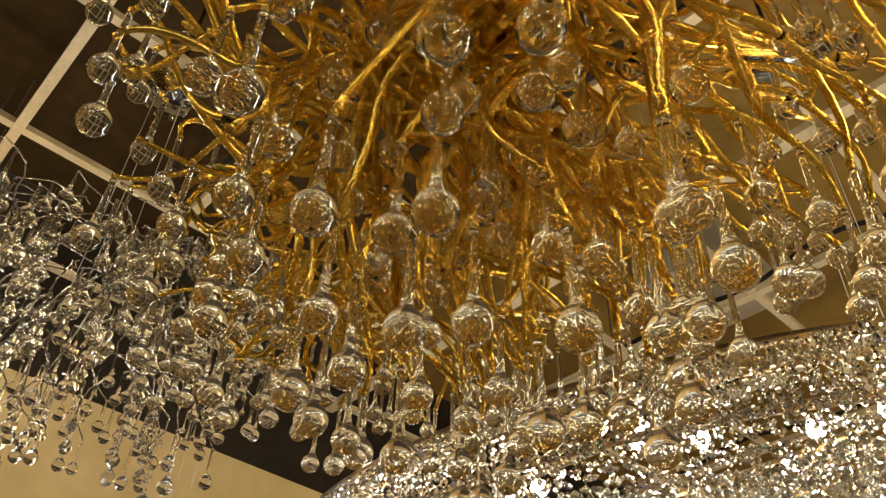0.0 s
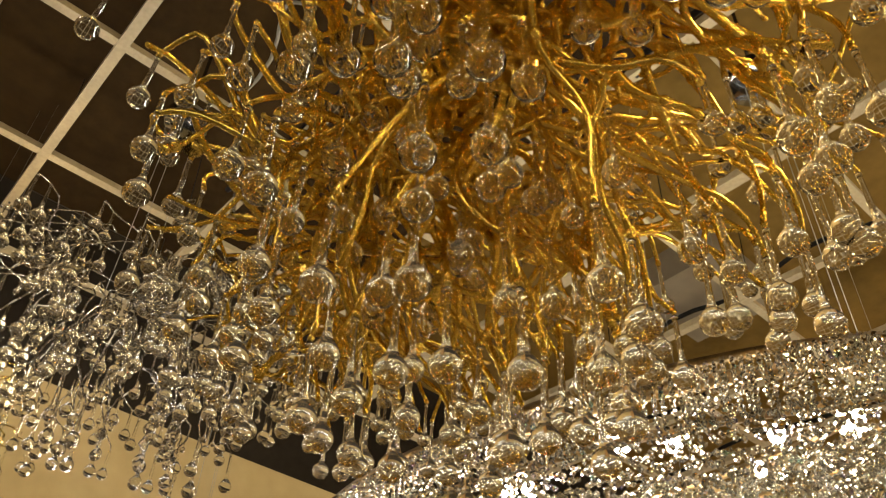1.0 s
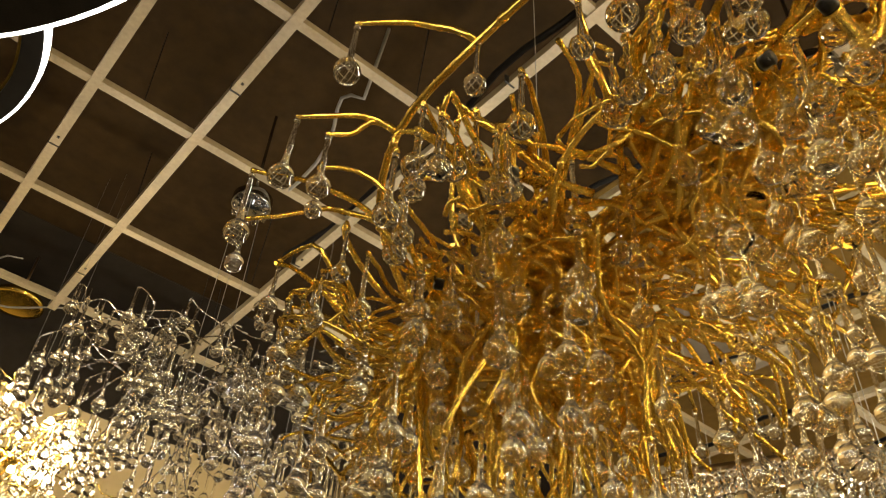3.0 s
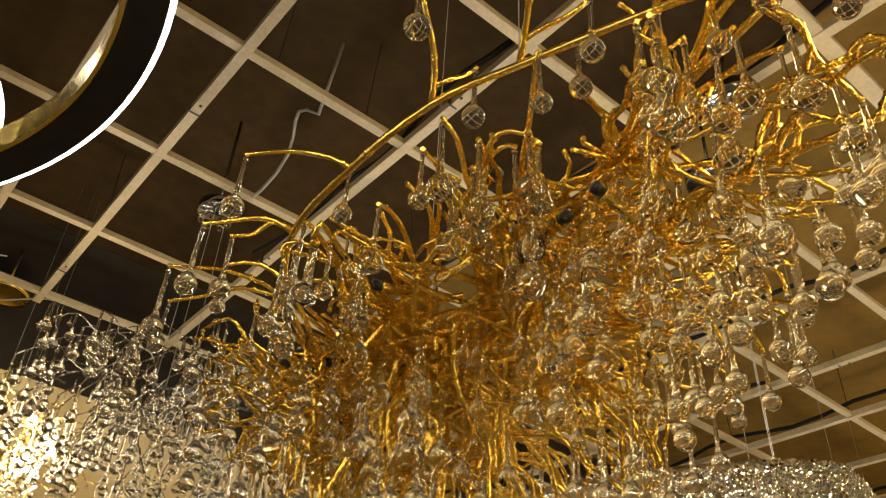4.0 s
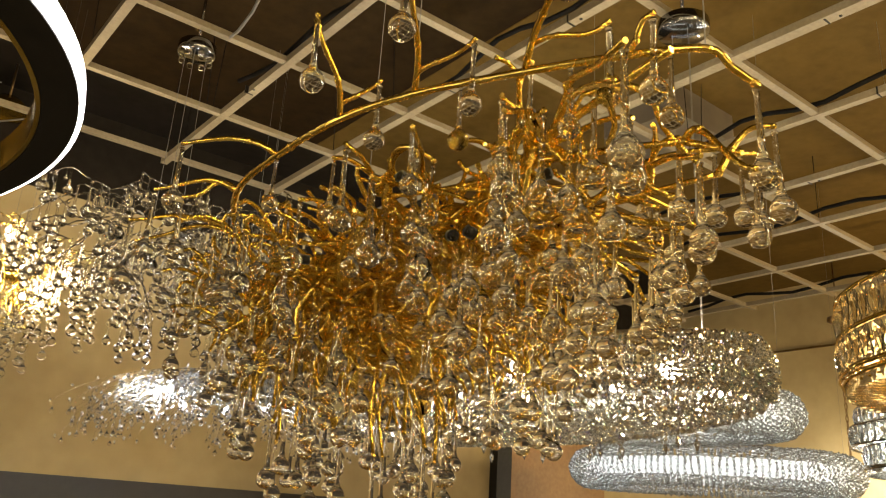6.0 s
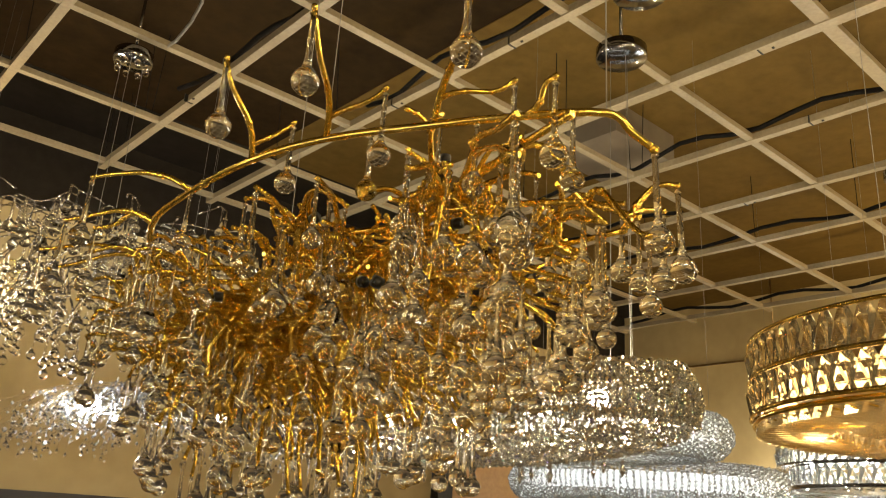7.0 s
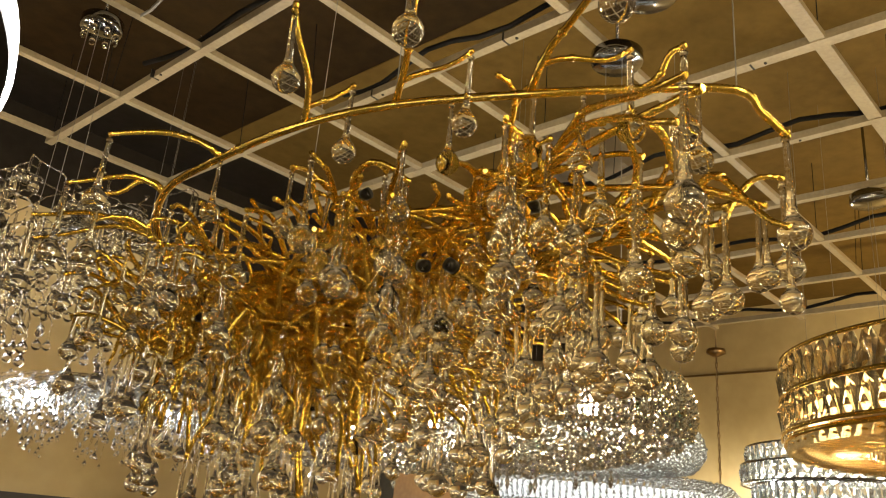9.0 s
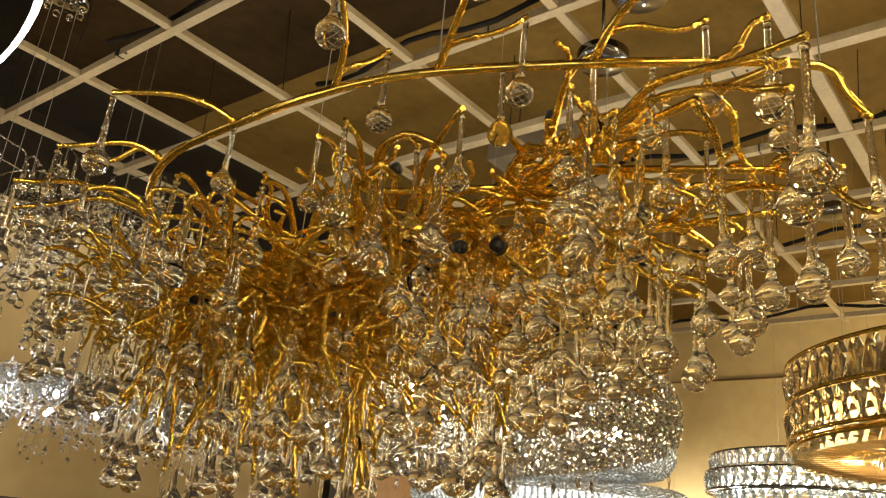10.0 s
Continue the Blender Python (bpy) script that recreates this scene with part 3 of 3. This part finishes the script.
def curved_strand(n, top, bulge, low):
    """A string of beads that swells out from the upper hoop and turns in below."""
    pts, radii = [], []
    for k in range(n):
        rb = r.uniform(0.0058, 0.0075)
        for u, f in ((0, 0.12), (0.2, 0.8), (0.5, 1.0), (0.8, 0.55)):
            t = (k + u) / n
            pts.append((top * (1 - t) ** 2 + 2 * bulge * t * (1 - t) + low * t * t, r.uniform(-0.0012, 0.0012), 0.008 - 0.165 * t))
            radii.append(rb * f)
    return Shape().tube(pts, radii, 6).mesh("crystal_strand", CRYSTAL, False)


STRAND = [curved_strand(13, -0.03, 0.035, -0.006) for k in range(6)]
for i in range(290):
    a = 6.28318 * i / 290
    part("crystal_strand", STRAND[i % 6], drum, "", pose(RA * math.cos(a), RB * math.sin(a), r.uniform(-0.004, 0.004), r.uniform(-2, 2), r.uniform(-2, 2), math.degrees(math.atan2(RA * math.sin(a), RB * math.cos(a)))))
s = Shape()
for i in range(230):
    a = 6.28318 * (i + r.random()) / 230
    for k in range(11):
        f = 0.955 - 0.05 * r.random()
        s.bead((RA * f * math.cos(a), (RB - RA * (1 - f)) * math.sin(a), -0.01 - 0.0136 * k + r.uniform(-0.004, 0.004)), r.uniform(0.005, 0.0075), 0.0075, 6, r.uniform(0, 6))
tagged(part("bead_lining", s.mesh("bead_lining", CRYSTAL, False), drum, "second layer of cut beads behind the strands"), kind="stuff")
s = Shape()
for k in range(27):
    f = 1 - k / 27
    z = -0.145 - 0.105 * math.sqrt(1 - f * f)
    m = max(5, int(6.28318 * math.sqrt((RA * RA + RB * RB) / 2) * f / 0.0095))
    for i in range(m):
        a = 6.28318 * i / m + k
        s.bead((RA * f * math.cos(a) + r.uniform(-0.005, 0.005), RB * f * math.sin(a) + r.uniform(-0.005, 0.005), z + r.uniform(-0.009, 0.014)), r.uniform(0.0055, 0.0085), r.uniform(0.006, 0.01), 6, r.uniform(0, 3))
tagged(part("bead_skin", s.mesh("bead_skin", CRYSTAL, False), drum, "bowl of densely strung cut beads"), kind="stuff")
for i in range(26):
    a = 6.28318 * i / 26
    s = Shape().bead((0, 0, -0.012), 0.006, 0.008).bead((0, 0, -0.04), 0.008, 0.02, 6, 0.5).tube([(0, 0, 0), (0, 0, -0.03)], 0.0006, 3)
    part("icicle", s.mesh("icicle", CRYSTAL, False), drum, "small pointed crystal pendant", pose((0.5 + 0.25 * (i % 2)) * RA * math.cos(a), (0.5 + 0.25 * (i % 2)) * RB * math.sin(a), -0.245 + 0.02 * (i % 2)))
for p in ((0.59, -0.02, -0.075), (0.18, -0.17, -0.06), (0.38, 0.05, -0.09), (-0.12, -0.14, -0.09), (-0.4, -0.1, -0.1), (-0.62, 0.0, -0.1), (0.0, 0.12, -0.1), (-0.3, 0.1, -0.1), (0.3, -0.18, -0.11), (-0.02, -0.2, -0.13),
          (-0.28, -0.17, -0.13), (-0.5, -0.16, -0.12), (0.48, -0.13, -0.12), (0.7, 0.05, -0.12)):
    part("bulb", WARM_BULB, drum, "glowing bulb", pose(*p) @ Matrix.Scale(2.6 if p[2] > -0.08 else 1.5, 4))
    point_lamp("drum_bulb", Vector((1.2, -1.27, 2.14)) + Matrix.Rotation(math.atan2(-0.985, 0.17), 3, 'Z') @ Vector(p), 0.02, 7.5 if p[0] > 0.3 else 12.5, (1.0, 0.9, 0.7))

# ---- bead-covered crystal rings ----


def hang_wires(root, radius, start=0.0):
    """Three thin steel wires from a thing up to the deck."""
    for k in range(3):
        a = 0.5 + 2.0944 * k
        x, y = radius * math.cos(a), radius * math.sin(a)
        part("suspension_wire", Shape().tube([(x, y, start), (x, y, TOP - root.location.z)], 0.0007, 4).mesh("suspension_wire", GREYWIRE), root)


hang_wires(spray, 0.03)
hang_wires(lit_chandelier, 0.05)


def crystal_torus(name, centre, way, half_long, half_wide, tube_r, tilt, label):
    """An oval loop of tube covered with rows of beads, lit white from inside."""
    root = thing(name, centre, label, "chandelier")
    root.rotation_euler = (0, 0, way)
    n, rows = 140, 26
    body = Shape()
    pts = []
    for i in range(n):
        a = 6.28318 * i / n
        pts.append(Vector((half_long * math.cos(a), half_wide * math.sin(a), tilt * math.cos(a))))
    part("light_tube", Shape().tube(pts + [pts[0]], tube_r * 0.45, 10).mesh("light_tube", glowing("tube_glow", (0.92, 0.97, 1.0), 1.3)), root, "white glowing core")
    for i in range(n):
        q, a = pts[i], (pts[(i + 1) % n] - pts[i - 1]).normalized()
        side = Vector((a.y, -a.x, 0)).normalized()
        up = side.cross(a)
        for k in range(rows):
            b = 6.28318 * k / rows + (i % 2) * 0.12
            c = q + (side * math.cos(b) + up * math.sin(b)) * tube_r
            body.bead(c + Vector((r.uniform(-1, 1), r.uniform(-1, 1), r.uniform(-1, 1))) * tube_r * 0.04, tube_r * 0.13, tube_r * r.uniform(0.12, 0.19), 5, r.uniform(0, 6))
    tagged(part("bead_skin", body.mesh("bead_skin", ICE, False), root, "skin of white cut beads"), kind="stuff")
    for k in (0, n // 3, 2 * n // 3):
        part("suspension_wire", Shape().tube([pts[k], pts[k] + Vector((0, 0, TOP - root.location.z))], 0.0007, 4).mesh("suspension_wire", GREYWIRE), root)
    return root


crystal_torus("crystal_ring_lamp", (1.89, -1.36, 2.05), math.atan2(-0.72, 0.55), 0.42, 0.26, 0.075, 0.01, "lit oval ring chandelier covered in white crystal beads")
crystal_torus("crystal_ring_lamp", (3.62, -0.42, 2.0), math.atan2(-1.1, 0.75), 0.7, 0.5, 0.1, 0.0, "lit large oval ring chandelier covered in white crystal beads")

# ---- tiered prism chandeliers ----


def prism(name, w, h, d, material):
    """A hanging cut drop: a pointed kite, ridged in front and behind."""
    v = [(0, 0, 0), (-w * 0.55, 0, -h * 0.02), (w * 0.55, 0, -h * 0.02), (-w, 0, -h * 0.3), (w, 0, -h * 0.3), (0, -d, -h * 0.28), (0, d, -h * 0.28), (0, 0, -h)]
    f = []
    for k in (5, 6):
        f += [(0, 1, k), (0, k, 2), (1, 3, k), (2, k, 4), (3, 7, k), (4, k, 7)]
    return Shape().add(v, f).mesh(name, material, False)


def tiers(name, centre, rings, material, metal, label, glow, fans):
    root = thing(name, centre, label, "chandelier")
    for radius, z, h, n in rings:
        me = prism("crystal_prism", 3.14159 * radius / n * 1.05, h, 0.008, material)
        for i in range(n):
            a = 6.28318 * (i + 0.5) / n
            part("crystal_prism", me, root, "", pose((radius - 0.012) * math.cos(a), (radius - 0.012) * math.sin(a), z - h, 180 + r.uniform(-3, 3), r.uniform(-2, 2), math.degrees(a) + 90))
            a = 6.28318 * i / n
            part("crystal_prism", me, root, "", pose(radius * math.cos(a), radius * math.sin(a), z, r.uniform(-3, 3), r.uniform(-1.5, 1.5), math.degrees(a) + 90 + r.uniform(-4, 4)))
        part("hoop", hoop(radius + 0.002, z + 0.003, 0.002).mesh("hoop", metal), root)
        part("hoop", hoop(radius + 0.002, z - h, 0.0022).mesh("hoop", metal), root)
    for r0, r1, z, n in fans:
        for i in range(n):
            a, w = 6.28318 * i / n, 6.28318 / n * 0.4
            c = [(q * math.cos(a + k * w), q * math.sin(a + k * w), z + t) for q, t in ((r0, 0.008), (r1, 0.004)) for k in (-1, 1)]
            c += [(q * math.cos(a), q * math.sin(a), z - 0.02) for q in (r0, r1)]
            s = Shape().add(c, [(0, 1, 3, 2), (0, 2, 5, 4), (1, 4, 5, 3), (0, 4, 1), (2, 3, 5)])
            part("crystal_slat", s.mesh("crystal_slat", AMBER_ROD if material is AMBER else material, False), root)
            a += 3.14159 / n
            rod = [(q * math.cos(a), q * math.sin(a), z - 0.01) for q in (r0, r1)]
            part("rib", Shape().tube(rod, 0.0019, 5).mesh("rib", metal), root, "thin metal rib")
        part("hoop", hoop(r1 + 0.003, z, 0.0025).mesh("hoop", metal), root)
    colour, watts, bulb = glow
    R = rings[0][0]
    z0, z1 = rings[0][1] - 0.004, rings[-1][1] - rings[-1][2] + 0.004
    reflector = Shape().lathe([(0.8 * R, z0), (0.805 * R, z0), (0.805 * R, z1), (0.8 * R, z1), (0.8 * R, z0)], 64)
    if metal is GOLD:
        part("reflector", reflector.mesh("reflector", BRONZE), root, "dark bronze inner reflector")
    strip = Shape()
    strip.tube([(0.88 * R * math.cos(a), 0.88 * R * math.sin(a), rings[1][1] - 0.02) for a in [6.28318 * q / 64 for q in range(65)]], 0.013, 8)
    part("light_strip", strip.mesh("light_strip", glowing("strip_glow", colour, 4.5)), root, "glowing strip inside the crystals")
    for k in range(10):
        a = k * 0.62832
        p = (0.75 * R * math.cos(a), 0.75 * R * math.sin(a), -0.06 - 0.06 * (k % 2))
        part("bulb", bulb, root, "glowing bulb", pose(*p) @ Matrix.Scale(1.8, 4))
    point_lamp("tier_light", Vector(centre) + Vector((0, 0, -0.09)), 0.06, watts, colour)
    hang_wires(root, R * 0.5)
    return root


tiers("tiered_chandelier", (1.03, -2.89, 2.04), ((0.4, 0, 0.062, 76), (0.402, -0.066, 0.06, 76)), AMBER, GOLD,
      "lit round two-tier chandelier of amber crystal prisms", (WARM, 5, WARM_BULB), ((0.27, 0.396, -0.136, 84), (0.15, 0.255, -0.118, 56)))
tiers("tiered_chandelier", (2.72, -2.12, 2.12), ((0.4, 0, 0.06, 60), (0.42, -0.065, 0.065, 60), (0.38, -0.135, 0.07, 60)), ICE, CHROME,
      "lit round chandelier of stacked white crystal prisms", (NEUTRAL, 8, WHITE_BULB), ((0.2, 0.38, -0.21, 60),))

# ---- ring lamps ----


def ring_lamp(place, radius, tilt, label):
    root = thing("ring_lamp", place, label, "lamp", "ring lamps")
    root.rotation_euler = (radians(tilt[0]), radians(tilt[1]), 0)
    n = 96

    def band(prof):
        verts, faces, m = [], [], len(prof)
        for i in range(n):
            a = 6.28318 * i / n
            verts += [((radius + u) * math.cos(a), (radius + u) * math.sin(a), w) for u, w in prof]
        for i in range(n):
            for k in range(m):
                faces.append((i * m + k, i * m + (k + 1) % m, ((i + 1) % n) * m + (k + 1) % m, ((i + 1) % n) * m + k))
        return Shape().add(verts, faces)

    part("body", band([(-0.04, 0), (-0.002, 0), (-0.002, 0.04), (-0.04, 0.04)]).mesh("body", BLACK, False), root, "black metal channel")
    part("diffuser", band([(-0.001, 0.001), (0.004, 0.003), (0.004, 0.026), (-0.001, 0.028)]).mesh("diffuser", LED, False), root, "white glowing diffuser")
    part("inner_trim", band([(-0.046, 0.001), (-0.041, 0.001), (-0.041, 0.039), (-0.046, 0.039)]).mesh("inner_trim", GOLD, False), root, "gilded inner trim")
    for k in range(3):
        a = 2.6 + 1.1 * k
        p = Vector(((radius - 0.02) * math.cos(a), (radius - 0.02) * math.sin(a), 0.03))
        part("suspension_wire", Shape().tube([p, p * 0.4 + Vector((0, 0, TOP + 0.02 - place[2]))], 0.001, 4).mesh("suspension_wire", CHROME), root)
    return root


ring_lamp((-0.845, -2.205, 1.99), 0.442, (-5.4, -6.1), "lit black ring pendant lamp with gilded inside")
ring_lamp((-0.92, -1.25, 2.55), 0.44, (0, 0), "lit smaller black ring pendant lamp")

# ---- canopies, wires and cables ----


def canopy(place, radius, drops, label):
    root = thing("ceiling_canopy", place, label, "canopy")
    part("cup", Shape().lathe([(0, 0.05), (radius * 0.9, 0.048), (radius, 0.04), (radius, 0.004), (radius * 0.95, 0), (0, -0.004)], 32).mesh("cup", CHROME), root)
    for dx, dy, to in drops:
        part("cord", Shape().tube([(dx, dy, 0), (dx * 1.2, dy * 1.2, to - place[2])], 0.001, 5).mesh("cord", GREYWIRE), root)
    part("stem", Shape().tube([(0, 0, 0.05), (0, 0, TOP - place[2])], 0.006, 8).mesh("stem", CHROME), root)
    return root


canopy((1.42, -1.85, 3.22), 0.085, ((0.03, 0, 2.17), (-0.02, 0.03, 2.17), (-0.02, -0.03, 2.17)), "round chrome ceiling canopy with thin cords")
canopy((1.17, -2.1, 3.22), 0.085, (), "round chrome ceiling canopy")
canopy((2.98, -2.18, 3.22), 0.08, ((0.03, 0, 2.13), (-0.03, 0, 2.13)), "round pale metal ceiling canopy")
small = canopy((0.28, -0.51, 3.24), 0.07, ((0.04, 0, 2.52), (-0.03, 0.03, 2.52), (-0.02, -0.04, 2.52)), "round dark chrome ceiling canopy with clustered glass knobs")
for k in range(8):
    a = 0.785 * k
    part("knob", Shape().lathe([(0, 0.012), (0.008, 0.008), (0.012, 0), (0.008, -0.012), (0, -0.016)], 10).mesh("knob", SMALLDROP), small, "", pose(0.055 * math.cos(a), 0.055 * math.sin(a), -0.018))
amber_cup = thing("wall_lamp", (-0.1, 1.03, 3.47), "amber brass lamp cup hung by the wall top", "lamp")
part("cup", Shape().lathe([(0, 0.06), (0.05, 0.05), (0.11, 0.0), (0.12, -0.03), (0.1, -0.03), (0, 0.03)], 24).mesh("cup", GOLD), amber_cup)
part("rod", Shape().tube([(0, 0, 0.05), (0, 0, TOP - 3.47)], 0.006, 6).mesh("rod", BRONZE), amber_cup)
loop = [(-0.1 + 0.2 * math.cos(t), 0.72 + 0.16 * math.sin(t), 3.34 + 0.05 * math.sin(2 * t)) for t in [0.35 * q for q in range(13)]]
tagged(new("flex", Shape().tube(loop, 0.004, 6).mesh("flex", GREYWIRE)), "loop of thin grey flex on the ceiling grid", "cable", "ceiling cables")
loop = [(0.36 + 0.03 * math.sin(q * 0.9), -0.68 - 0.05 * q, 3.3 + 0.2 * math.sin(0.35 * q)) for q in range(8)]
loop = [(0.36, -0.6, GZ + 0.01)] + loop + [(0.35, -1.08, 3.5), (0.36, -1.12, TOP + 0.004)]
tagged(new("flex", Shape().tube(loop, 0.006, 6).mesh("flex", GREYWIRE)), "hanging thin grey flex under the deck", "cable", "ceiling cables")

for i, (x, ys, sag) in enumerate(((2.4, (-0.6, -1.1, -1.6, -2.1, -2.6, -3.1), 0.0), (3.55, (0.4, -0.2, -0.9, -1.6, -2.2, -2.8), 0.01), (1.2, (-0.7, -1.2, -1.7, -2.2, -2.7, -3.2), 0.0),
                                 (4.8, (0.5, -0.2, -0.9, -1.6, -2.3), 0.01), (2.99, (0.0, -0.5, -1.1), 0.0), (0.612, (-0.2, -0.8, -1.3, -1.8), 0.0))):
    pts = []
    for k in range(len(ys) * 4 - 3):
        t = k / 4
        a = int(min(t, len(ys) - 2))
        y = ys[a] + (ys[a + 1] - ys[a]) * (t - a)
        pts.append((x - 0.012 + 0.018 * math.sin(t * 2.3 + i), y, GZ + GH + 0.011 + 0.05 * abs(math.sin(t * 2.6 + i)) ** 2))
    cable = tagged(new("cable", Shape().tube(pts, 0.011, 6).mesh("cable", CABLE)), "black cable lying along the ceiling grid", "cable", "ceiling cables")
for i in range(34):
    x, y = r.choice([0.6 * k for k in range(0, 8)]) + r.uniform(-0.2, 0.2), -0.6 * r.randrange(-1, 6)
    tagged(new("hanger_wire", Shape().tube([(x, y, GZ + 0.03), (x + r.uniform(-0.02, 0.02), y + r.uniform(-0.03, 0.03), TOP)], 0.002, 4).mesh("hanger_wire", CABLE)),
           "thin dark wire holding the ceiling grid", "wire", "grid hangers")

# far pendant on a chain
far = thing("chain_pendant", (5.4, -0.38, 3.25), "bronze chain pendant with a brass lamp head", "lamp")
part("cup", Shape().lathe([(0, 0.04), (0.07, 0.03), (0.075, 0), (0.03, -0.025), (0, -0.03)], 20).mesh("cup", BRONZE), far)
part("rod", Shape().tube([(0, 0, 0.04), (0, 0, TOP - 3.25)], 0.006, 6).mesh("rod", BRONZE), far)
chain = Shape()
for k in range(22):
    a = 1.5708 * (k % 2)
    ring = [Vector((0.009 * math.cos(t) * math.cos(a), 0.009 * math.cos(t) * math.sin(a), -0.05 - 0.045 * k + 0.03 * math.sin(t))) for t in [6.28318 * q / 8 for q in range(9)]]
    chain.tube(ring, 0.0035, 5)
part("chain", chain.mesh("chain", BRONZE), far)
part("lamp_head", Shape().lathe([(0, 0), (0.02, -0.005), (0.09, -0.02), (0.1, -0.03), (0.03, -0.05), (0.02, -0.12), (0, -0.125)], 20, (0, 0, -1.02)).mesh("lamp_head", GOLD), far)

part("bulb", WHITE_BULB, far, "glowing white bulb", pose(0, 0, -1.16) @ Matrix.Scale(3.0, 4))
point_lamp("chain_bulb", (5.4, -0.38, 2.05), 0.05, 34, NEUTRAL)

setting("ceiling_box", Shape().box(2.35, -1.15, 3.56, 2.85, -0.72, TOP), HALL, "brown boxed duct under the ceiling deck", "ceiling")

for x, y in ((0.0, -0.87), (0.0, 0.38), (0.6, -0.28), (1.2, -1.55), (1.8, -2.15), (2.4, -2.05), (0.6, -1.47), (3.0, -1.45), (-0.345, -0.25), (1.2, -0.9)):
    clip = Shape().box(x - GW - 0.002, y - 0.003, GZ - 0.002, x + GW + 0.002, y + 0.003, GZ + GH + 0.002).box(x - 0.004, y - 0.05, GZ - 0.004, x + 0.004, y - 0.042, GZ + 0.001)
    tagged(new("grid_joint", clip.mesh("grid_joint", BLACK, False)), "dark joint and screw on the ceiling grid", "ceiling", kind="structure")
